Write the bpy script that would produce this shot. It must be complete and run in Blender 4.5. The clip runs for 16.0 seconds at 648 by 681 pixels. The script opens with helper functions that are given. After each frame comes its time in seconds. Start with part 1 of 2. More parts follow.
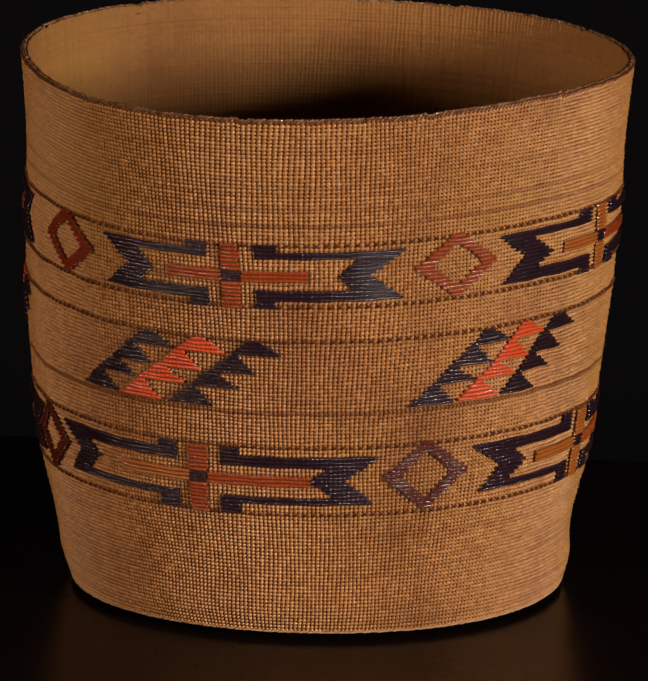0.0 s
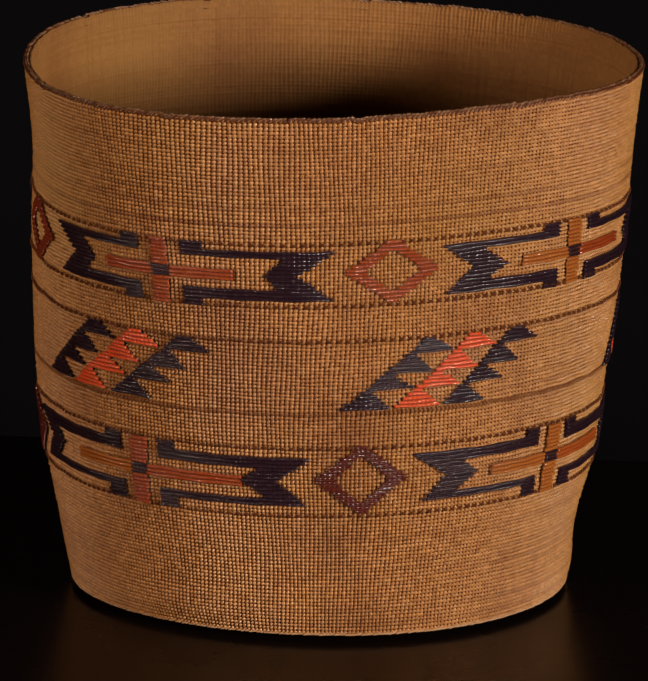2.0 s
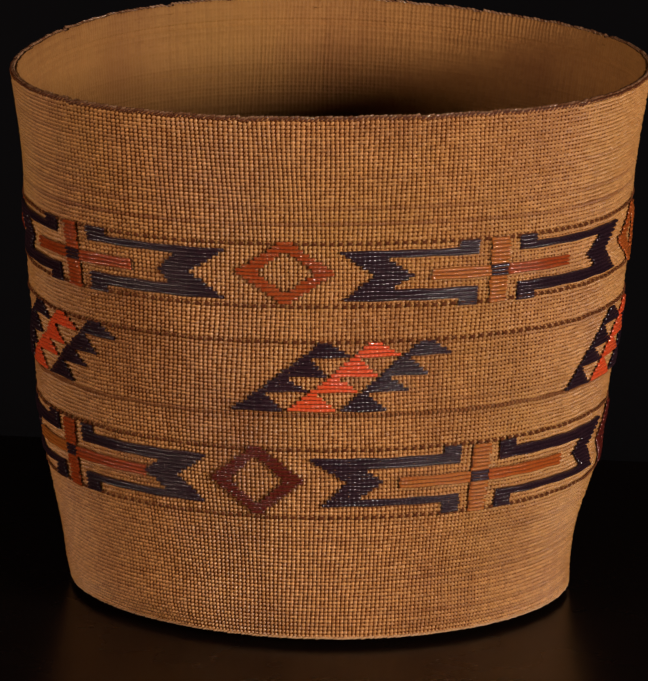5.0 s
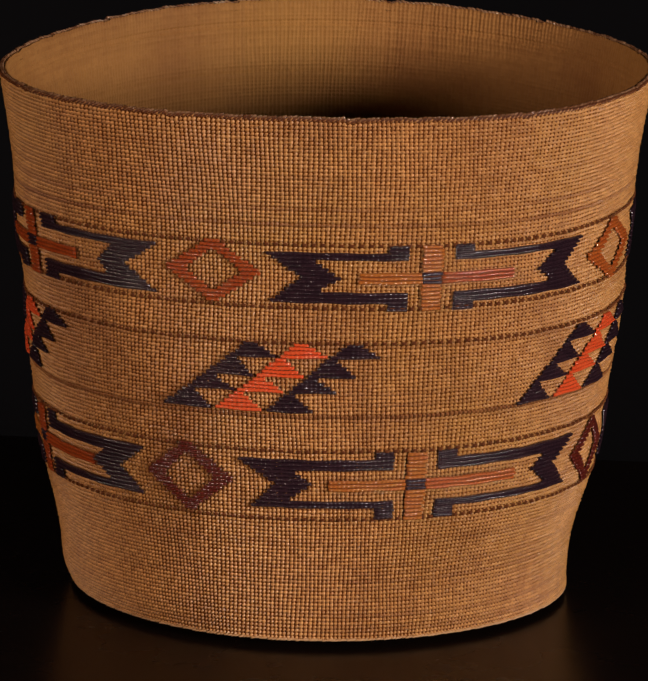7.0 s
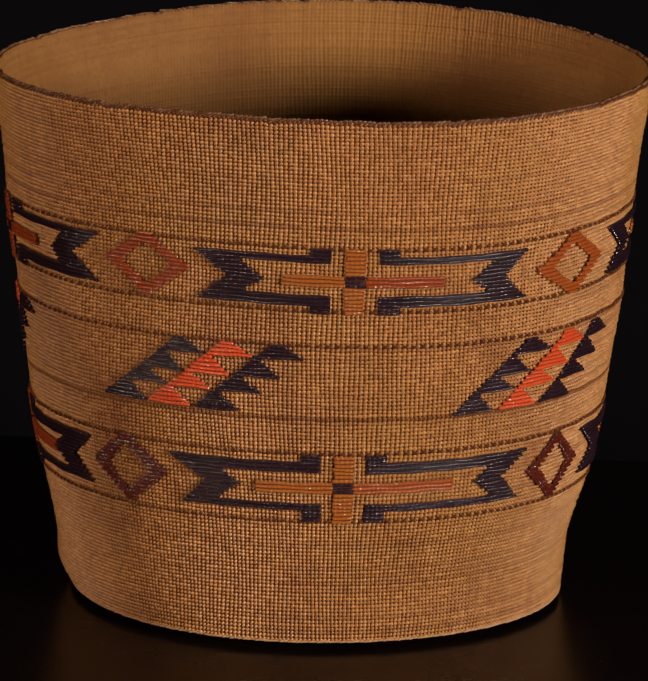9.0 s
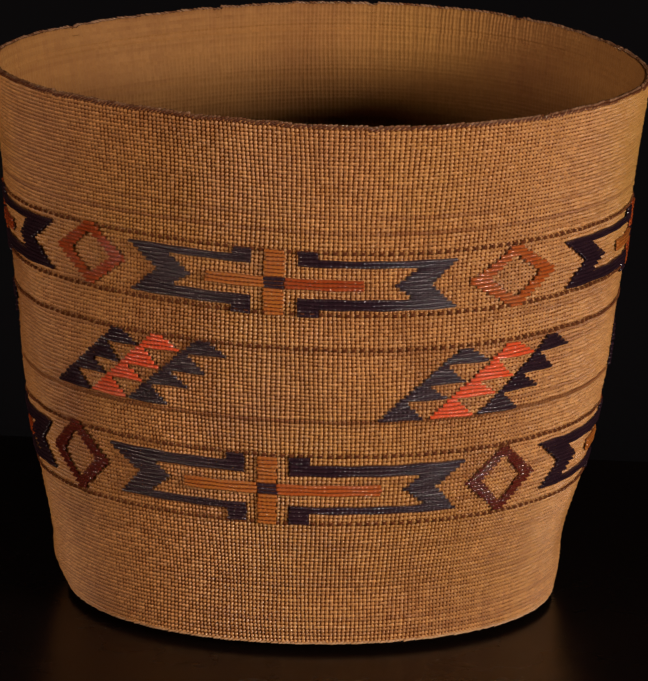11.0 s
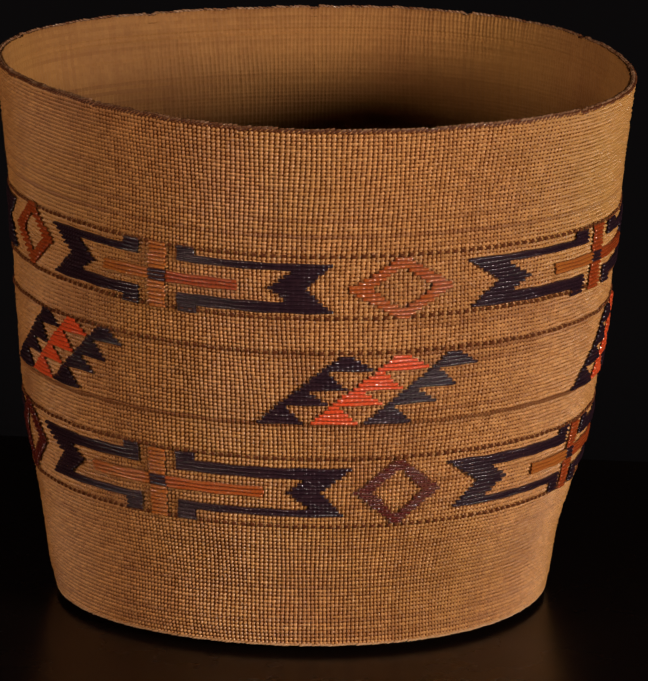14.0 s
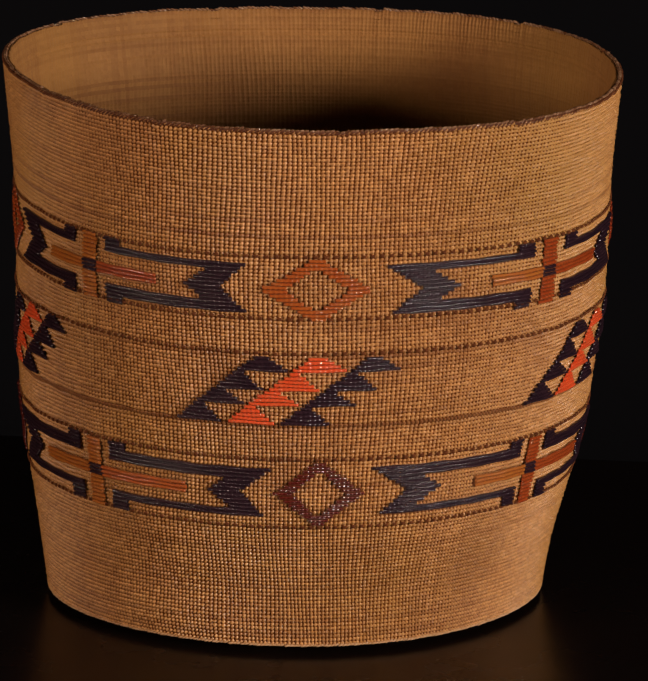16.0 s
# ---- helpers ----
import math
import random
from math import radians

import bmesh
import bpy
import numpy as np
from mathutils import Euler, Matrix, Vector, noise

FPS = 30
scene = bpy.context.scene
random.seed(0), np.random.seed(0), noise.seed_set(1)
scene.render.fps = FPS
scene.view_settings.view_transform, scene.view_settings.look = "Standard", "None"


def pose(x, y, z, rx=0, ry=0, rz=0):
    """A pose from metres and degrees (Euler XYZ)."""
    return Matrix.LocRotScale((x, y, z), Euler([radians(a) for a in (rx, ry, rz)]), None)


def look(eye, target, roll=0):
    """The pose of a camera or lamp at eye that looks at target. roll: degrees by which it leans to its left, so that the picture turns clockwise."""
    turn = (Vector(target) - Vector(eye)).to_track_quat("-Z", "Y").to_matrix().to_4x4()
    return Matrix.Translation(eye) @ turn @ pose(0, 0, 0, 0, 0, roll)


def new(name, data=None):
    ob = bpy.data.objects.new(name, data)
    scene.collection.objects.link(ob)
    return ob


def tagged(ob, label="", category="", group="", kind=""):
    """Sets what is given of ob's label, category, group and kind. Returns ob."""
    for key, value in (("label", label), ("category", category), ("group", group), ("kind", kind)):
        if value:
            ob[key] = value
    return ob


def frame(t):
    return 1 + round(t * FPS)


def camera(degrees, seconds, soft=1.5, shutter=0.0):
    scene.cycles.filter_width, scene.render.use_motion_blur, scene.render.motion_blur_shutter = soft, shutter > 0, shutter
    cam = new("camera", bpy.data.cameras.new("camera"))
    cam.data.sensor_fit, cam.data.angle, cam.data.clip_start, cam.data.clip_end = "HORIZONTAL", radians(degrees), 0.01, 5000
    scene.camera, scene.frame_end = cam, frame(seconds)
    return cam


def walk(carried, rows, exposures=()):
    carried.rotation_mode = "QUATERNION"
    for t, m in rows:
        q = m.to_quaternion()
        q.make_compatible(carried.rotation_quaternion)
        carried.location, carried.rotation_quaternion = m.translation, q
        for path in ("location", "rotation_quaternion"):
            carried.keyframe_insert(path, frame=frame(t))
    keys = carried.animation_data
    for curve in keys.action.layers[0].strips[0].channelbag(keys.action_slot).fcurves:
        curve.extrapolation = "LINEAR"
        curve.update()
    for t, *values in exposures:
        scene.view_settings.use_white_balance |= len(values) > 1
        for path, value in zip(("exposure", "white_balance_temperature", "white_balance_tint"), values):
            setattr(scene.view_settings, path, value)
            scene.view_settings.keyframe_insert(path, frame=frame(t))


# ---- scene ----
cam = camera(5.0, 16.0, soft=1.65)
STAND = pose(0, -2.4424, 0.6525, 76.834, 0, -0.232) @ pose(0, 0, 0, 0, 0, 0.776)
walk(cam, [(0.0, STAND), (16.0, STAND)])

# ---- light: a dark studio with two soft boxes, the stronger one at the camera's right ----
world = bpy.data.worlds.new("studio_dark")
scene.world = world
world.use_nodes = True
world.node_tree.nodes["Background"].inputs["Color"].default_value = (0.9, 0.95, 1.0, 1)
world.node_tree.nodes["Background"].inputs["Strength"].default_value = 0.0012


def soft_box(name, eye, target, width, height, watts, colour):
    data = bpy.data.lights.new(name, "AREA")
    data.shape, data.size, data.size_y, data.energy, data.color = "RECTANGLE", width, height, watts, colour
    ob = new(name, data)
    ob.matrix_world = look(eye, target)
    return ob


soft_box("soft_box_right", (1.11, -1.27, 0.41), (0, 0, 0.11), 0.70, 0.24, 22.5, (1.0, 0.87, 0.80))
soft_box("soft_box_left", (-1.34, -1.00, 0.40), (0, 0, 0.11), 0.80, 0.24, 10.0, (1.0, 0.765, 0.61))


# ---- materials ----
class Nodes:
    """Shortcuts for building one node material."""

    def __init__(self, name, roughness=0.5, specular=0.5):
        self.mat = bpy.data.materials.new(name)
        self.mat.use_nodes = True
        self.tree = self.mat.node_tree
        self.bsdf = self.tree.nodes["Principled BSDF"]
        self.bsdf.inputs["Roughness"].default_value = roughness
        self.bsdf.inputs["Specular IOR Level"].default_value = specular

    def add(self, kind, **sockets):
        node = self.tree.nodes.new(kind)
        for key, value in sockets.items():
            if key == "operation":
                node.operation = value
            elif key == "dims":
                node.noise_dimensions = value
            else:
                self.join(value, node.inputs[key.replace("_", " ")])
        return node

    def join(self, value, socket):
        if isinstance(value, bpy.types.NodeSocket):
            self.tree.links.new(value, socket)
        else:
            socket.default_value = value

    def math(self, operation, a, b=0.0):
        node = self.tree.nodes.new("ShaderNodeMath")
        node.operation = operation
        self.join(a, node.inputs[0])
        self.join(b, node.inputs[1])
        return node.outputs[0]

    def mix(self, factor, a, b):
        node = self.tree.nodes.new("ShaderNodeMix")
        node.data_type = "RGBA"
        self.join(factor, node.inputs["Factor"])
        self.join(a, node.inputs["A"])
        self.join(b, node.inputs["B"])
        return node.outputs["Result"]

    def noise(self, vector, scale, detail=3.0, rough=0.55):
        node = self.tree.nodes.new("ShaderNodeTexNoise")
        self.join(vector, node.inputs["Vector"])
        node.inputs["Scale"].default_value = scale
        node.inputs["Detail"].default_value = detail
        node.inputs["Roughness"].default_value = rough
        return node.outputs["Fac"]

    def ramp(self, value, low, high):
        node = self.tree.nodes.new("ShaderNodeMapRange")
        node.clamp = True
        self.join(value, node.inputs["Value"])
        node.inputs["From Min"].default_value = low
        node.inputs["From Max"].default_value = high
        return node.outputs["Result"]

    def object_space(self):
        return self.tree.nodes.new("ShaderNodeTexCoord").outputs["Object"]

    def stitch(self):
        """Random numbers for each stitch, each row and each column, from the weave's own map."""
        uv = self.tree.nodes.new("ShaderNodeUVMap")
        uv.uv_map = "stitches"
        cell = self.tree.nodes.new("ShaderNodeVectorMath")
        cell.operation = "FLOOR"
        self.join(uv.outputs["UV"], cell.inputs[0])
        split = self.tree.nodes.new("ShaderNodeSeparateXYZ")
        self.join(cell.outputs[0], split.inputs[0])
        out = []
        for vector, dims in ((cell.outputs[0], "2D"), (split.outputs["Y"], "1D"), (split.outputs["X"], "1D")):
            white = self.tree.nodes.new("ShaderNodeTexWhiteNoise")
            white.noise_dimensions = dims
            self.join(vector, white.inputs["W" if dims == "1D" else "Vector"])
            out.append(white.outputs["Value"])
        return out + [split.outputs["Y"]]

    def bump(self, height, strength, distance):
        node = self.tree.nodes.new("ShaderNodeBump")
        node.inputs["Strength"].default_value = strength
        node.inputs["Distance"].default_value = distance
        self.join(height, node.inputs["Height"])
        self.join(node.outputs["Normal"], self.bsdf.inputs["Normal"])

    def colour(self, value):
        self.join(value, self.bsdf.inputs["Base Color"])


def root_fibre(name, light, mid, dark, yellow, roughness, lines=(), stains=(), gloss=0.45):
    """Split spruce root: tan, with stitch-to-stitch variety, redder rows, yellowed and brown patches."""
    m = Nodes(name, roughness, gloss)
    one, row, column, row_number = m.stitch()
    place_ = m.object_space()
    tone = m.mix(m.ramp(one, 0.0, 1.0), mid, light)
    tone = m.mix(m.math("MULTIPLY", m.math("MULTIPLY", m.ramp(row, 0.5, 1.0), m.ramp(m.noise(place_, 9, 2), 0.35, 0.65)), 0.65), tone, dark)
    tone = m.mix(m.math("MULTIPLY", m.math("MULTIPLY", m.ramp(column, 0.45, 1.0), m.ramp(m.noise(place_, 17, 2), 0.35, 0.65)), 0.35), tone, dark)
    tone = m.mix(m.math("MULTIPLY", m.ramp(m.noise(place_, 14, 4), 0.48, 0.72), 0.6), tone, yellow)
    tone = m.mix(m.math("MULTIPLY", m.ramp(m.noise(place_, 23, 5, 0.65), 0.52, 0.8), 0.6), tone, dark)
    for line, depth in lines:
        near_line = m.math("LESS_THAN", m.math("ABSOLUTE", m.math("SUBTRACT", row_number, line)), 0.5)
        tone = m.mix(m.math("MULTIPLY", near_line, m.math("MULTIPLY", m.ramp(m.noise(place_, 30, 2), 0.2, 0.55), depth)), tone, dark)
    for degrees, z, size, amount, stain in stains:
        a = radians(degrees)
        gap = m.tree.nodes.new("ShaderNodeVectorMath")
        gap.operation = "DISTANCE"
        m.join(place_, gap.inputs[0])
        gap.inputs[1].default_value = (0.1 * math.cos(a), 0.1 * math.sin(a), z)
        reach = m.math("ADD", gap.outputs["Value"], m.math("MULTIPLY", m.noise(place_, 70, 4, 0.7), size * 0.8))
        tone = m.mix(m.math("MULTIPLY", m.ramp(reach, size * 1.35, size * 0.5), amount), tone, stain)
    m.colour(tone)
    m.bump(m.noise(place_, 2600, 3), 0.35, 0.0002)
    return m.mat


def dyed_grass(name, base, worn, roughness, gloss=0.8):
    """Dyed grass overlay: smooth and glossy, unevenly faded."""
    m = Nodes(name, roughness, gloss)
    one, row, column, row_number = m.stitch()
    place_ = m.object_space()
    tone = m.mix(m.math("MULTIPLY", one, 0.5), base, worn)
    m.bsdf.inputs["Coat Weight"].default_value = 1.0 if gloss > 0.7 else 0.0
    if gloss > 0.7:
        m.bsdf.inputs["Specular IOR Level"].default_value = 0.12
    m.bsdf.inputs["Coat IOR"].default_value = 1.0 + gloss * 0.95
    m.bsdf.inputs["Coat Roughness"].default_value = 0.10
    tone = m.mix(m.math("MULTIPLY", m.ramp(m.noise(place_, 60, 4), 0.5, 0.8), 0.6), tone, worn)
    m.colour(tone)
    m.bump(m.noise(place_, 3000, 2), 0.06, 0.0001)
    return m.mat


ROOT = root_fibre("spruce_root", (0.68, 0.338, 0.110, 1), (0.48, 0.212, 0.058, 1), (0.25, 0.080, 0.022, 1), (0.50, 0.25, 0.058, 1), 0.30, ((59, 1.0), (77, 0.25), (108, 0.65), (112, 0.5), (120, 0.25), (26, 0.25)),
                  ((-126, 0.070, 0.022, 0.55, (0.24, 0.075, 0.02, 1)), (-123, 0.002, 0.020, 0.6, (0.22, 0.07, 0.02, 1)),
                   (-193, 0.150, 0.060, 0.5, (0.48, 0.265, 0.05, 1)), (14, 0.155, 0.055, 0.5, (0.48, 0.265, 0.05, 1)), (-100, 0.105, 0.028, 0.3, (0.28, 0.10, 0.026, 1)),
                   (-150, 0.095, 0.040, 0.4, (0.28, 0.10, 0.026, 1)), (-185, 0.075, 0.03, 0.35, (0.30, 0.11, 0.03, 1)),
                   (-70, 0.168, 0.025, 0.35, (0.30, 0.11, 0.03, 1))), 0.62)
ROOT_INSIDE = root_fibre("spruce_root_inside", (0.41, 0.192, 0.056, 1), (0.36, 0.163, 0.047, 1), (0.22, 0.08, 0.024, 1), (0.42, 0.20, 0.050, 1), 0.6, (),
                         ((62, 0.150, 0.030, 0.45, (0.20, 0.07, 0.02, 1)), (118, 0.158, 0.024, 0.4, (0.20, 0.07, 0.02, 1)),
                          (168, 0.148, 0.030, 0.4, (0.20, 0.07, 0.02, 1)), (22, 0.160, 0.020, 0.4, (0.20, 0.07, 0.02, 1)),
                          (92, 0.168, 0.040, 0.45, (0.46, 0.24, 0.055, 1))), 0.15)
# Aged root, with the shade between stitches put into its dark colour.
SHADED_WARP = root_fibre("aged_shaded_warp", (0.155, 0.045, 0.009, 1), (0.115, 0.031, 0.007, 1), (0.07, 0.018, 0.004, 1), (0.14, 0.046, 0.008, 1), 0.8, gloss=0.08)
RIM_BROWN = dyed_grass("rim_brown", (0.11, 0.030, 0.010, 1), (0.22, 0.075, 0.028, 1), 0.42, 0.3)
RIM_TAN = dyed_grass("rim_tan", (0.17, 0.060, 0.022, 1), (0.62, 0.36, 0.20, 1), 0.26, 0.8)
FOOT_PALE = dyed_grass("foot_pale", (0.55, 0.30, 0.13, 1), (0.70, 0.44, 0.24, 1), 0.35, 0.6)
# Brown of the dotted rows; also painted shade between the strands of coloured motifs.
DOT_AND_GAP_BROWN = dyed_grass("dot_and_gap_brown", (0.12, 0.034, 0.010, 1), (0.19, 0.058, 0.016, 1), 0.7, 0.15)
LINE_BROWN = dyed_grass("line_brown", (0.24, 0.08, 0.021, 1), (0.42, 0.18, 0.055, 1), 0.6, 0.3)
DARK = dyed_grass("purple_black_grass", (0.022, 0.010, 0.016, 1), (0.048, 0.020, 0.027, 1), 0.3, 0.71)
SCARLET = dyed_grass("scarlet_grass", (0.84, 0.095, 0.024, 1), (0.78, 0.14, 0.045, 1), 0.24, 0.9)
ORANGE = dyed_grass("orange_grass", (0.36, 0.055, 0.012, 1), (0.46, 0.10, 0.022, 1), 0.2, 0.86)
RUST = dyed_grass("rust_grass", (0.44, 0.088, 0.016, 1), (0.50, 0.13, 0.024, 1), 0.22, 0.8)
AMBER = dyed_grass("amber_grass", (0.48, 0.155, 0.026, 1), (0.44, 0.11, 0.026, 1), 0.24, 0.78)
MAROON = dyed_grass("maroon_grass", (0.105, 0.013, 0.009, 1), (0.16, 0.028, 0.015, 1), 0.19, 1.0)
CRIMSON = dyed_grass("crimson_grass", (0.26, 0.032, 0.010, 1), (0.32, 0.06, 0.018, 1), 0.2, 0.9)


def plain(name, tone, tone2, scale, roughness, specular, relief):
    m = Nodes(name, roughness, specular)
    place_ = m.object_space()
    m.colour(m.mix(m.noise(place_, scale, 5), tone, tone2))
    m.join(m.math("ADD", m.math("MULTIPLY", m.noise(place_, scale * 2.3, 4), 0.12), roughness - 0.06), m.bsdf.inputs["Roughness"])
    m.bump(m.noise(place_, 900, 3), relief, 0.0002)
    return m.mat


TABLE = plain("dark_lacquer", (0.006, 0.0036, 0.003, 1), (0.009, 0.005, 0.004, 1), 9, 0.27, 0.07, 0.05)
CLOTH = plain("black_backdrop_cloth", (0.007, 0.007, 0.0085, 1), (0.010, 0.010, 0.012, 1), 3, 0.95, 0.1, 0.3)
FLOOR = plain("dark_floor_boards", (0.014, 0.012, 0.011, 1), (0.022, 0.018, 0.016, 1), 4, 0.7, 0.3, 0.2)

# ---- the basket's form, in millimetres: for nine heights, the mean radius and the way it is out of round ----
COLUMNS, ROWS = 416, 136
LEVELS = np.array([0, 0.04, 0.1, 0.25, 0.4, 0.55, 0.7, 0.85, 1.0])
RADIUS = [83.1, 84.9, 86.2, 92.3, 96.2, 98.8, 100.4, 101.8, 104.8]
LEAN = [[-2.2, -3.1, -3.4, -2.2, -1.6, -0.6, -0.2, 0.2, 0.4], [-6.1, -5.6, -5.0, -4.0, -3.6, -3.3, -3.5, -4.2, -4.5]]
OVAL = [[-0.3, -0.5, -0.5, 0.0, 0.5, 1.0, 2.1, 3.3, 4.4], [-0.5, -0.4, -0.3, -0.4, 0.3, 0.4, 0.5, 1.0, 1.0]]
THREE = [[-0.4, -0.4, -0.3, -0.5, -0.7, -0.9, -1.5, -1.4, -1.4], [0.0, -0.4, -0.5, -1.0, -0.9, -1.4, -1.5, -1.8, -1.8]]
FOUR = [[0.1, 0.2, 0.0, 0.1, 0.1, 0.1, 0.3, 0.2, 0.4], [-0.7, 0.3, 0.0, 0.0, 0.2, 0.5, 1.3, 1.6, 1.4]]
RIM_WAVE = [(-0.28, 0.99), (-0.83, -0.09), (0.02, -0.20), (0.08, -0.12), (0.05, -0.16)]
HEIGHT = 177.9
OFF_AXIS = (0.0108, 0.0016)
TURN_RATE = -7.236


def level(v, values):
    """A smooth curve through the values at LEVELS."""
    y = np.asarray(values, float)
    k = np.clip(np.searchsorted(LEVELS, v, side="right") - 1, 0, len(LEVELS) - 2)
    slope, h = np.gradient(y, LEVELS), LEVELS[k + 1] - LEVELS[k]
    t = (v - LEVELS[k]) / h
    return ((2 * t**3 - 3 * t**2 + 1) * y[k] + (t**3 - 2 * t**2 + t) * h * slope[k]
            + (3 * t**2 - 2 * t**3) * y[k + 1] + (t**3 - t**2) * h * slope[k + 1])


def place(column, row, proud):
    """The point at that column and row of the weave, so many millimetres proud of the wall; in metres, in the basket's space."""
    column, row, proud = np.broadcast_arrays(np.asarray(column, float), np.asarray(row, float), np.asarray(proud, float))
    a = column * 2 * np.pi / COLUMNS
    drift = 0.35 * np.sin(7 * a + row * 0.05) + 0.25 * np.sin(2 * a - row * 0.083 + 1.7) + 0.12 * np.sin(29 * a + row * 0.21)
    a = a + drift * 2 * np.pi / COLUMNS
    row = row + 0.10 * np.sin(41 * a + row * 1.3) * np.sin(row * np.pi / ROWS)
    v = np.clip(row / ROWS, 0, 1.02)
    wave = (0.18 * np.sin(a * 23 + v * 5) * np.sin(a * 9 + 1.0) + 0.30 * np.sin(a * 13 + 4.0 * np.sin(v * 6 + a)) * np.sin(v * 9 + a * 3)) * v * (1 - v) * 4
    radius = level(v, RADIUS)
    for k, pair in enumerate((LEAN, OVAL, THREE, FOUR), 1):
        radius = radius + level(v, pair[0]) * np.cos(k * a) + level(v, pair[1]) * np.sin(k * a)
    rim = HEIGHT + sum(c * np.cos(k * a) + s * np.sin(k * a) for k, (c, s) in enumerate(RIM_WAVE, 1))
    ragged = 0.16 * np.sin(a * 31 + 0.4) * np.sin(a * 13) + 0.10 * np.sin(a * 71 + 2) * np.sin(a * 5) - 0.5 * (np.sin(a * 11 + 0.7) > 0.985)
    z = v * rim + (v > 0.985) * ragged
    radius = radius + proud + wave
    return np.stack([radius * np.cos(a), radius * np.sin(a), z], -1) / 1000.0


def grid_mesh(name, points, uvs, wrap):
    """A mesh of quads over a grid of points (rows x columns x 3), with the weave's map; wrap joins the last column to the first."""
    nr, nc = points.shape[:2]
    last = nc if wrap else nc - 1
    r, c = np.meshgrid(np.arange(nr - 1), np.arange(last), indexing="ij")
    d = (c + 1) % nc
    quads = np.stack([r * nc + c, r * nc + d, (r + 1) * nc + d, (r + 1) * nc + c], -1).reshape(-1, 4)
    step_c = uvs[0, 1, 0] - uvs[0, 0, 0]
    corner = np.empty((nr - 1, last, 4, 2), np.float32)
    for k, (i, j) in enumerate(((0, 0), (0, 1), (1, 1), (1, 0))):
        corner[:, :, k, 0] = uvs[r, c, 0] + step_c * (0.02 + 0.96 * j)
        corner[:, :, k, 1] = uvs[r + i, c, 1]
    return raw_mesh(name, points.reshape(-1, 3), quads, corner.reshape(-1, 2))


def raw_mesh(name, points, quads, uvs):
    mesh = bpy.data.meshes.new(name)
    mesh.vertices.add(len(points))
    mesh.vertices.foreach_set("co", np.ascontiguousarray(points, np.float32).ravel())
    mesh.loops.add(quads.size)
    mesh.loops.foreach_set("vertex_index", np.ascontiguousarray(quads, np.int32).ravel())
    mesh.polygons.add(len(quads))
    mesh.polygons.foreach_set("loop_start", np.arange(0, quads.size, 4, dtype=np.int32))
    mesh.polygons.foreach_set("use_smooth", np.ones(len(quads), bool))
    mesh.uv_layers.new(name="stitches").data.foreach_set("uv", np.ascontiguousarray(uvs, np.float32).ravel())
    mesh.update(calc_edges=True)
    return mesh


def part(name, mesh, material, parent, label=""):
    ob = new(name, mesh)
    if material is not None:
        mesh.materials.append(material)
    ob.parent = parent
    return tagged(ob, label)


class Strips:
    """Collects raised strips of overlay, each over a run of stitches in one row, into one mesh."""
    ACROSS = np.array([0.07, 0.16, 0.32, 0.48, 0.68, 0.86, 0.95])
    PROUD = np.array([-0.35, 0.45, 0.92, 1.05, 0.98, 0.84, -0.35])

    def __init__(self):
        self.points, self.quads, self.uvs, self.count = [], [], [], 0

    def run(self, first, last, row, high=1.0, wavy=1.0):
        """A strand from column first up to column last in that row."""
        if last - first < 0.3:
            return
        n = max(4, int(round((last - first) * 6)) + 1)
        u = np.linspace(first, last, n)
        end = np.minimum(1, np.minimum(u - first, last - u) / 0.22)
        uneven = np.sin(np.floor(u) * 12.9898 + row * 78.233) * 43758.5453 % 1.0
        swell = 1 - wavy * (0.26 - (0.12 + 0.18 * uneven) * np.sin(np.pi * u) ** 2)
        swell = swell * (0.25 + 0.75 * np.sqrt(np.maximum(end, 0)))
        sway = 0.05 * wavy * np.sin(2 * np.pi * u + row)
        v = row + self.ACROSS[:, None] + sway[None] + 0 * u[None]
        p = place(u[None], v, (self.PROUD[:, None] * swell[None] + 0.62) * high)
        nr, nc = p.shape[:2]
        r, c = np.meshgrid(np.arange(nr - 1), np.arange(nc - 1), indexing="ij")
        quads = np.stack([r * nc + c, r * nc + c + 1, (r + 1) * nc + c + 1, (r + 1) * nc + c], -1).reshape(-1, 4)
        middle = np.floor((u[:-1] + u[1:]) / 2) + 0.5
        uv = np.empty((nr - 1, nc - 1, 4, 2))
        uv[..., 0], uv[..., 1] = middle[None, :, None], row + 0.5
        self.points.append(p.reshape(-1, 3))
        self.quads.append(quads + self.count)
        self.uvs.append(uv.reshape(-1, 2))
        self.count += nr * nc

    def mesh(self, name):
        return raw_mesh(name, np.concatenate(self.points), np.concatenate(self.quads), np.concatenate(self.uvs))


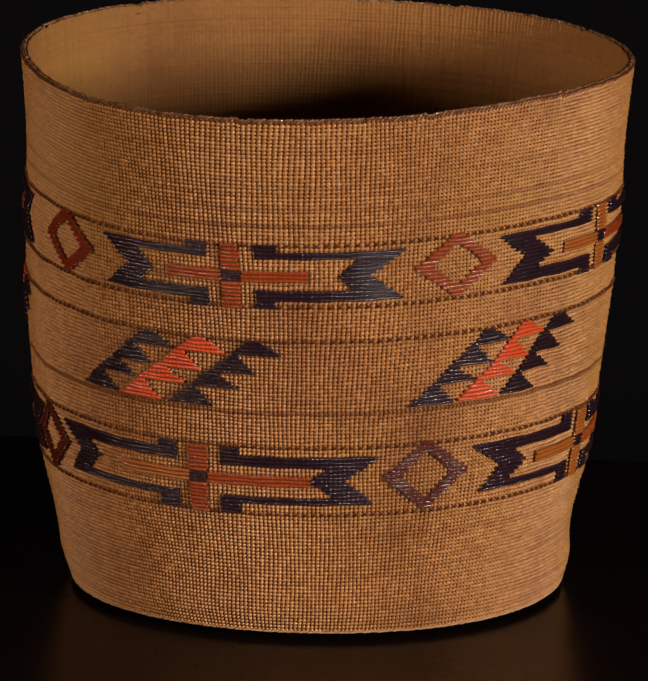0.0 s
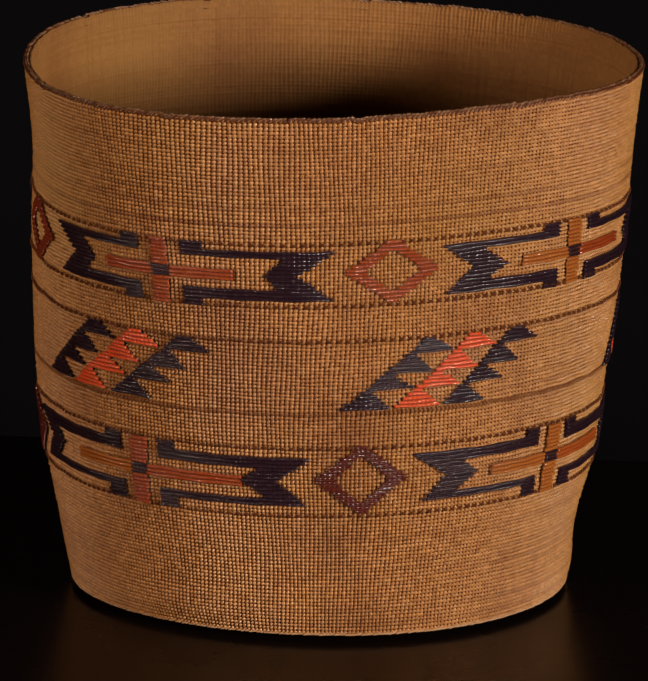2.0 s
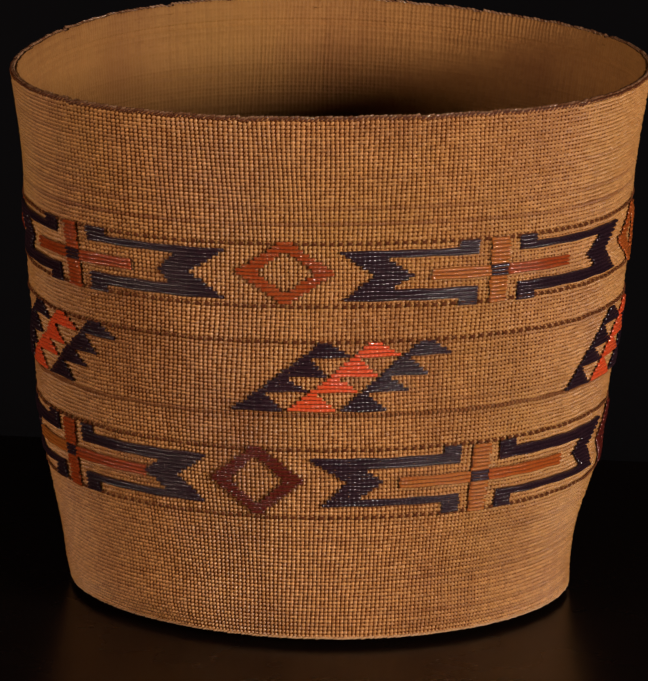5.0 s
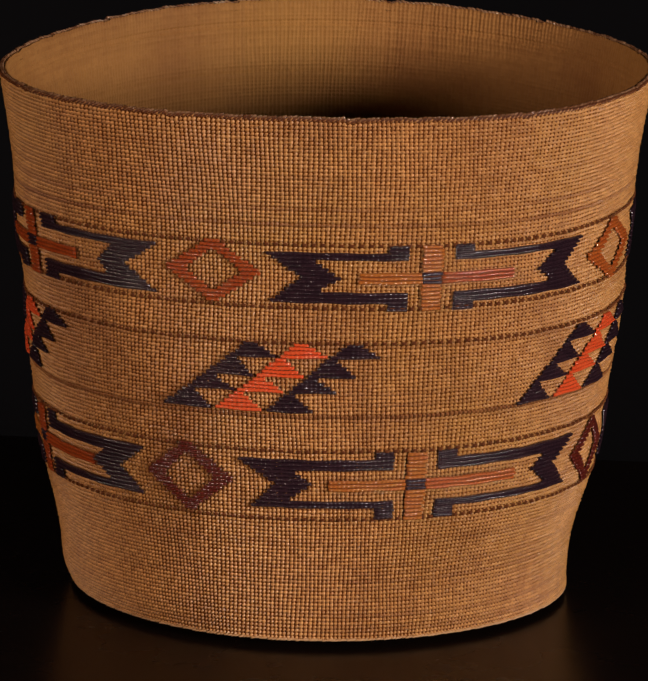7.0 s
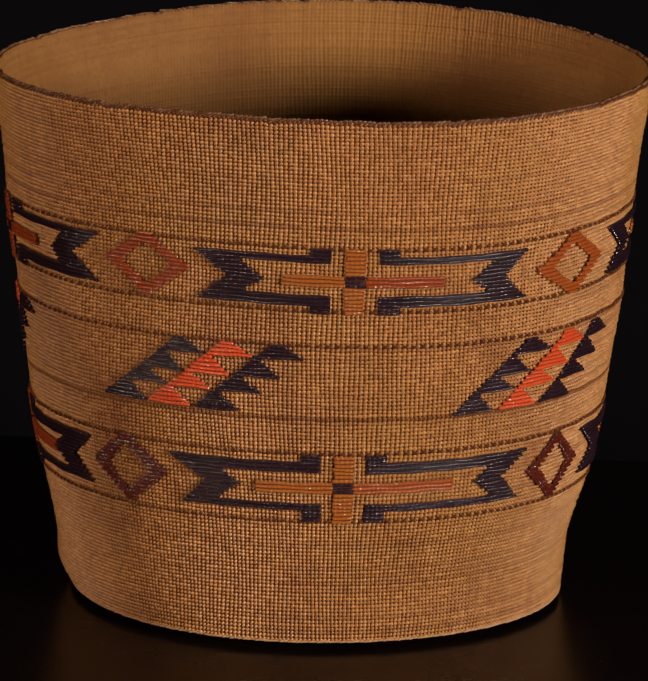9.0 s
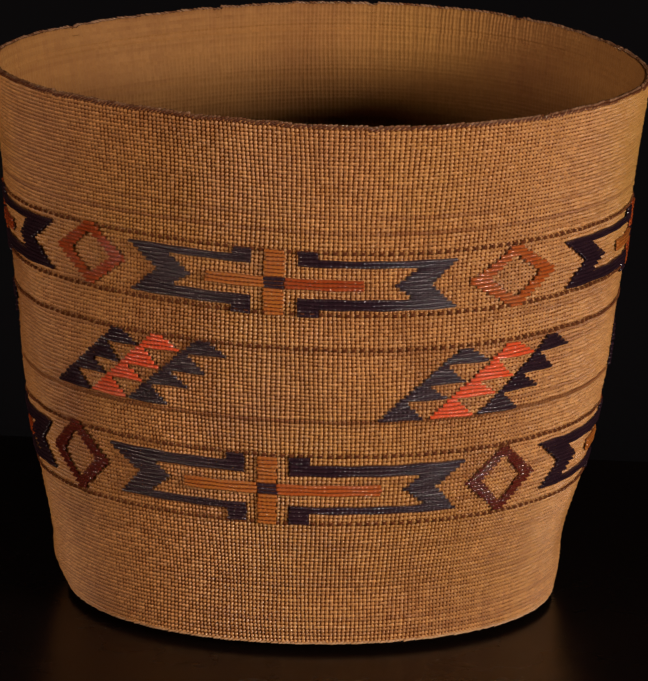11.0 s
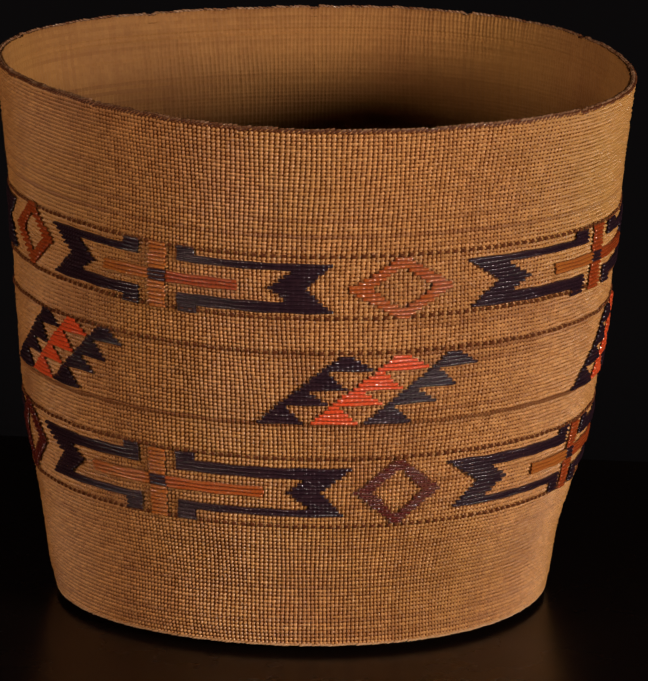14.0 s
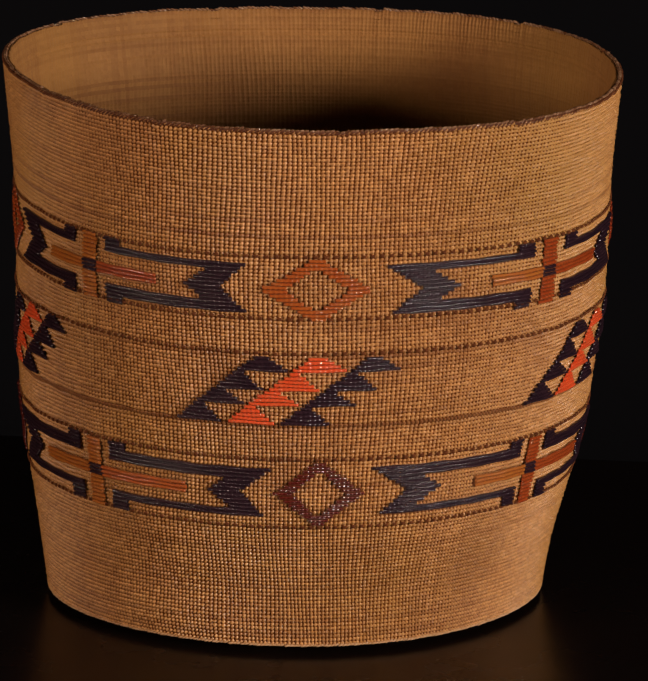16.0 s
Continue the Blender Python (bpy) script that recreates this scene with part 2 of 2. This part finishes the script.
def patch(runs, proud=0.6):
    """One joined layer under the strands of a motif: a cell for each stitch that they cover; its dark colour shades the
    gaps.
    """
    index, points, quads, uvs = {}, [], [], []
    for first, last, row in runs:
        a = math.floor(first * 2 + 0.6)
        for c in range(a, max(a + 1, math.floor(last * 2 + 0.4))):
            quad = []
            for dc, dr in ((0, 0), (1, 0), (1, 1), (0, 1)):
                key = (c + dc, row + dr)
                if key not in index:
                    index[key] = len(points)
                    points.append(place(key[0] / 2, key[1], proud))
                quad.append(index[key])
            quads.append(quad)
            uvs += [(c / 2 + 0.25, row + 0.5)] * 4
    return raw_mesh("patch", np.array(points), np.array(quads), np.array(uvs))


def motif(name, groups, label):
    """A motif of overlaid grass: groups of (material, runs); each run becomes a strand on the motif's backing patch."""
    # Dark backing stands in for shadow between strands, over the ground's own brown.
    body = part(name, patch([r for _, runs in groups for r in runs]), DARK if groups[0][0] is DARK else DOT_AND_GAP_BROWN, basket, label)
    rng = random.Random(len(name) * 1000 + int(groups[0][1][0][0] * 10) + int(groups[0][1][0][2]))
    for material, runs in groups:
        for first, last, row in runs:
            first, last = first + rng.uniform(-0.32, 0.22), last + rng.uniform(-0.22, 0.32)
            if last - first > 0.3:
                strips = Strips()
                strips.run(first, last, row, 1.0, 0.9)
                part("strand", strips.mesh("strand"), material, body)
    return body


# ---- the studio ----
def box(name, size, centre, material, label="", category="", kind="", bevel=0.004):
    bm = bmesh.new()
    bmesh.ops.create_cube(bm, size=1.0)
    bmesh.ops.scale(bm, vec=size, verts=bm.verts)
    bmesh.ops.bevel(bm, geom=bm.edges[:], offset=bevel, segments=3, affect="EDGES", profile=0.6)
    mesh = bpy.data.meshes.new(name)
    bm.to_mesh(mesh)
    bm.free()
    mesh.materials.append(material)
    ob = new(name, mesh)
    ob.location = centre
    return tagged(ob, label, category, "", kind)


box("floor", (6, 6, 0.05), (0, 0, -0.7777), FLOOR, "dark matt studio floor", "floor", "structure")
box("backdrop", (6, 0.03, 3.4), (0, 1.6, 0.95), CLOTH, "plain black studio backdrop cloth", "backdrop", "structure")


def display_table():
    table = tagged(new("display_table"), "dark brown lacquered display table with a glossy top", "table")
    top = box("tabletop", (1.5, 0.78, 0.035), (0, -0.15, -0.0202), TABLE)
    top.parent = table
    for x in (-0.68, 0.68):
        for y in (-0.47, 0.17):
            leg = box("leg", (0.055, 0.055, 0.715), (x, y, -0.3952), TABLE)
            leg.parent = table
    table.location = (0.0175, -0.054, 0)
    table.rotation_euler = (0, 0, radians(-6.7))
    return table


display_table()

# ---- the basket ----
basket = tagged(new("basket"), "finely twined tan spruce-root basket with dark and orange motifs", "basket")


def woven_wall():
    """Every stitch a small bead; small gaps stay open where four stitches meet."""
    per_c, per_r = 4, 4
    col = np.arange(COLUMNS * per_c) / per_c
    row = np.arange(ROWS * per_r + 1) / per_r
    u, v = (col % 1)[None], (row % 1)[:, None]
    rng = np.random.RandomState(4)
    index = np.minimum(row.astype(int), ROWS)[:, None], col.astype(int)[None]
    size, open_ = rng.uniform(0.82, 1.10, (ROWS + 1, COLUMNS))[index], rng.uniform(0.2, 0.5, (ROWS + 1, COLUMNS))[index]
    rib = np.abs(np.sin(np.pi * (u + 0.10 * np.sin(2 * np.pi * v)))) ** 0.95
    across = np.abs(np.sin(np.pi * v)) ** 0.9
    bead = (1 - (1 - rib) * (1 - open_ * across**2)) * (0.52 + 0.48 * across)
    points = place(col[None], row[:, None], 1.8 * bead * size - 1.22)
    uvs = np.stack(np.broadcast_arrays(col[None], row[:, None]), -1).astype(np.float32)
    return grid_mesh("woven_wall", points, uvs, True)


def shaded_warp_layer():
    """The aged upright roots behind the stitches, which show in the gaps; their dark colour carries the gaps' shade."""
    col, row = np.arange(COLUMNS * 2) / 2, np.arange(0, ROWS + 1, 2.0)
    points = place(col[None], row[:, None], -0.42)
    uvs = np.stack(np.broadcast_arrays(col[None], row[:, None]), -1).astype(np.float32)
    return grid_mesh("shaded_warp_layer", points, uvs, True)


def inner_wall():
    per_c = 3
    col = np.arange(COLUMNS * per_c) / per_c
    row = np.concatenate([np.linspace(1.2, 82, 30), np.arange(82.25, ROWS + 0.1, 0.25)])
    u = (col % 1)[None]
    rng = np.random.RandomState(21)
    rib = np.sin(np.pi * u) * rng.uniform(0.6, 1.1, COLUMNS)[col.astype(int)][None] * (0.82 + 0.18 * np.cos(2 * np.pi * row[:, None]))
    ridge = rng.uniform(-0.2, 0.2, ROWS + 2)[np.round(row).astype(int)][:, None]
    points = place(col[None], row[:, None], -1.5 - 0.9 * rib + ridge)[::-1]
    uvs = np.stack(np.broadcast_arrays(col[None], row[::-1, None]), -1).astype(np.float32)
    return grid_mesh("inner_wall", points, uvs, True)


def flat_base(z, shrink, up):
    """A coiled disc that closes the foot."""
    col = np.arange(COLUMNS) * 1.0
    edge = place(col, 0.02 if z < 0.001 else 1.3, -shrink)
    rings = np.linspace(1.0, 0.02, 70)
    points = edge[None] * rings[:, None, None]
    sag = 0.0 * rings if up else 0.0023 * np.sin(np.minimum(1, (1 - rings) / 0.3) * np.pi / 2)
    points[..., 2] = z - sag[:, None] + 0.0003 * np.abs(np.sin(np.arange(70) * 1.9))[:, None] * (1 if up else -1)
    if not up:
        points = points[::-1]
    uvs = np.stack(np.broadcast_arrays(col[None], 200 + np.arange(70)[:, None] * 1.0), -1).astype(np.float32)
    return grid_mesh("base", points, uvs, True)


part("woven_wall", woven_wall(), ROOT, basket, "tan twined spruce-root wall of small bead-like stitches")["kind"] = "stuff"
part("shaded_warp_layer", shaded_warp_layer(), SHADED_WARP, basket, "aged upright roots behind the stitches, darkened for the shade in the gaps")
part("inner_wall", inner_wall(), ROOT_INSIDE, basket, "plain ribbed tan inside of the wall")
part("base", flat_base(0.0, 0.2, False), ROOT, basket)
part("inner_floor", flat_base(0.0028, 2.0, True), ROOT_INSIDE, basket)


def braid(name, row, thick, inward, slant, seed, reach=0.6):
    """Twisted strands laid slantwise along the edge at that row."""
    points, quads, uvs, count = [], [], [], 0
    rng = np.random.RandomState(seed)
    along, round_ = np.linspace(-1, 1, 6), np.arange(8) * np.pi / 4
    for k in range(COLUMNS):
        c0, fat, lift = k + rng.uniform(-0.1, 0.1), thick * rng.uniform(0.84, 1.12), rng.uniform(-0.3, 0.3) * thick
        girth = fat * np.sqrt(np.maximum(0.02, 1 - (0.93 * along) ** 2))
        core = place(c0 + along * reach, row, 0.0)
        core[:, 2] += (along * slant + lift) / 1000
        out = core[:, :2] / np.linalg.norm(core[:, :2], axis=1, keepdims=True)
        off = (-inward + girth[:, None] * 1.35 * np.cos(round_)[None]) / 1000
        p = np.empty((6, 8, 3))
        p[..., :2] = core[:, None, :2] + out[:, None] * off[..., None]
        p[..., 2] = core[:, None, 2] + girth[:, None] * np.sin(round_)[None] / 1000
        r, s = np.meshgrid(np.arange(5), np.arange(8), indexing="ij")
        q = np.stack([r * 8 + s, (r + 1) * 8 + s, (r + 1) * 8 + (s + 1) % 8, r * 8 + (s + 1) % 8], -1).reshape(-1, 4)
        points.append(p.reshape(-1, 3))
        quads.append(q + count)
        uvs.append(np.tile([[k + 0.5, row + 14.5]], (q.size, 1)))
        count += 48
    return raw_mesh(name, np.concatenate(points), np.concatenate(quads), np.concatenate(uvs))


part("rim_braid", braid("rim_braid", ROWS - 0.35, 0.42, -0.12, 0.42, 9), RIM_BROWN, basket, "dark brown twisted strand below the rim")["kind"] = "stuff"
part("rim_edge", braid("rim_edge", ROWS + 0.05, 0.48, 0.6, 0.32, 11, 0.62), RIM_TAN, basket, "worn tan and brown rim edge with pale specks")["kind"] = "stuff"
part("foot_braid", braid("foot_braid", 0.15, 0.42, 0.0, 0.25, 5), FOOT_PALE, basket, "pale tan twisted edge round the foot")["kind"] = "stuff"


def col_of(degrees):
    return degrees * COLUMNS / 360.0


def diamond_motif(degrees, row, material, label, wide=11.2, count=16):
    runs, c0, tall, low = [], col_of(degrees), count / 2 + 0.6, (count - 1) / 2
    for k in np.arange(count) - low:
        outer = max(wide * (1 - abs(k) / tall), 1.5)
        inner = (wide - 4.4) * (1 - abs(k) / (tall - 3.0))
        if inner > 0.7:
            runs += [(c0 - outer, c0 - inner, row + k), (c0 + inner, c0 + outer, row + k)]
        else:
            runs.append((c0 - outer, c0 + outer, row + k))
    motif("diamond_motif", [(material, runs)], label)


def cross_motif(degrees, row, left, right, upright, arm_left, arm_right, deep=8):
    """A cross: an upright of seventeen rows, two arms of three rows, a dark square where they meet."""
    c0 = col_of(degrees)
    half = 1.8 if degrees == -161.5 else 2.1
    body = [(c0 - half, c0 + half, row + k) for k in range(-deep, 9) if abs(k) > 1]
    arms = [[(c0 + a, c0 + b, row + k) for k in (-1, 0, 1)] for a, b in ((-left, -2.1), (2.1, right), (-2.1, 2.1))]
    motif("cross_motif", [(upright, body), (arm_left, arms[0]), (arm_right, arms[1]), (DARK, arms[2])],
          "orange grass cross with a dark centre square")


def fork_motif(degrees, row, side, tip, notch, inner, thin=-1, short=0.0, deep=8):
    """A dark two-pronged figure: prongs with hooked ends beside the cross, joined by an arrow-shaped tail."""
    c0, runs = col_of(degrees), []
    for k in range(-deep, 9):
        n = abs(k)
        if n > 6:
            near, out = 5.0, 9.3
        elif n > 3 and not (n == 4 and k * thin > 0):
            near, out = 5.0, notch + (tip - notch) * n / 6.0
        else:
            near, out = inner + (notch - 3.0 - inner) * n / 4.0, notch + (tip - notch) * n / 6.0
        out -= short * max(0, -k) / 6.0 if n < 7 else 0
        a, b = c0 + side * near, c0 + side * out
        runs.append((min(a, b), max(a, b), row + k))
    motif("fork_motif", [(DARK, runs)], "purple-black grass figure with two hooked prongs")


def triangle_motif(degrees, row):
    """Three slanting stripes, each of four stacked triangles; the middle stripe is scarlet."""
    for n, mat in enumerate((DARK, SCARLET, DARK)):
        base, k = col_of(degrees) + n * (12.3 if degrees < -150 else 11.4 if degrees < -100 else 11.8), 0
        for rise in (5, 4, 5, 4):
            runs = []
            for j in range(rise):
                left = base + k * 1.06
                right = base + (k - j) * 1.06 + 10.4 - j * (7.6 - 1.06 * rise * 0.55) / rise
                runs.append((left, max(right, left + 1.5), row + k))
                k += 1
            motif("triangle_motif", [(mat, runs)], "scarlet grass triangle" if n == 1 else "purple-black grass triangle")


def dotted_line(row, phase, first=0, last=COLUMNS):
    strips = Strips()
    for c in range(first, last, 2):
        strips.run(c + phase + 0.02, c + phase + 0.98, row, 0.62, 0.0)
    part("dotted_line", strips.mesh("dotted_line"), DOT_AND_GAP_BROWN, basket, "row of small dark brown stitches")["kind"] = "stuff"


UPPER, MIDDLE, LOWER = 95, 60, 41
for angle, left, right in ((-161.5, 14, 15.5), (-78.3, 15, 19), (16.0, 16, 20), (107.0, 16, 20)):
    arms = (ORANGE, ORANGE) if angle < -100 else (AMBER, ORANGE)
    cross_motif(angle, UPPER - (0.7 if angle == 16.0 else 0.2 if angle == -78.3 else 0), left, right, AMBER if -100 < angle < 0 else ORANGE, *arms)
for angle, left, right in ((-168.8, 20, 25), (-79.5, 20, 25), (20.0, 20, 25), (106.0, 20, 25)):
    cross_motif(angle, LOWER, left, right, AMBER if angle == -79.5 else ORANGE, AMBER, RUST if angle == -79.5 else ORANGE, 9)
for angle, side, tip, notch, inner in ((-161.5, -1, 31.5, 24.5, 18.0), (-161.5, 1, 35.5, 28, 21.5), (-78.3, -1, 35.2, 27.5, 19), (-78.3, 1, 39, 33.5, 26),
                                       (16.0, -1, 40.7, 33, 24), (16.0, 1, 36, 29, 21), (107.0, -1, 38, 31, 23), (107.0, 1, 36, 29, 21)):
    fork_motif(angle, UPPER - (0.7 if angle == 16.0 else 0.2 if angle == -78.3 else 0), side, tip, notch, inner, 1, 1.0 if side < 0 else 0.0)
for angle, side, tip, notch, inner in ((-168.8, -1, 43, 36, 28), (-168.8, 1, 40.7, 33, 25), (-79.5, -1, 40.4, 32, 24), (-79.5, 1, 44.7, 38, 30),
                                       (20.0, -1, 47, 39, 30), (20.0, 1, 40, 33, 25), (106.0, -1, 42, 35, 27), (106.0, 1, 40, 33, 25)):
    fork_motif(angle, LOWER + (0.5 if side < 0 else 0.2), side, tip, notch, inner, -1, 2.6 if side < 0 else 1.4, 9)
for angle, dye, row, count in ((-201.4, CRIMSON, 95.5, 16), (-119.3, ORANGE, 95.7, 16), (-32.2, RUST, 94.5, 16), (61.0, CRIMSON, 95.5, 16)):
    diamond_motif(angle, row, dye, "crimson grass diamond outline" if dye is CRIMSON else "orange grass diamond outline", 11.2, count)
for angle, row, count in ((-213.5, 41.6, 17), (-124.2, 41.8, 18), (-31.0, 41.0, 17), (62.0, 41.5, 17)):
    diamond_motif(angle, row, MAROON, "maroon grass diamond outline", 10.4, count)
for angle in (-196.0, -128.4, -59.1, 14.0, 90.0):
    triangle_motif(angle, MIDDLE + (0.6 if angle < -100 else -0.3))
for row, phase in ((UPPER + 8, 0), (UPPER - 8, 1), (MIDDLE + 18, 0), (LOWER + 9, 1), (LOWER - 9, 0)):
    dotted_line(row, phase)


def faded_line(row):
    """A row of thin brown stitches, one on every column."""
    strips = Strips()
    for c in range(COLUMNS):
        strips.run(c + 0.2, c + 0.84, row, 0.36, 0.0)
    part("faded_line", strips.mesh("faded_line"), LINE_BROWN, basket, "thin row of faded brown stitches")["kind"] = "stuff"


faded_line(MIDDLE - 1)


def motions():
    """The turntable turns the basket, which stands a little off its axis."""
    rows = []
    for k in range(17):
        turn = TURN_RATE * (k - 8)
        rows.append((float(k), pose(0, 0, 0, 0, 0, turn) @ pose(OFF_AXIS[0], OFF_AXIS[1], 0)))
    walk(basket, rows)


motions()
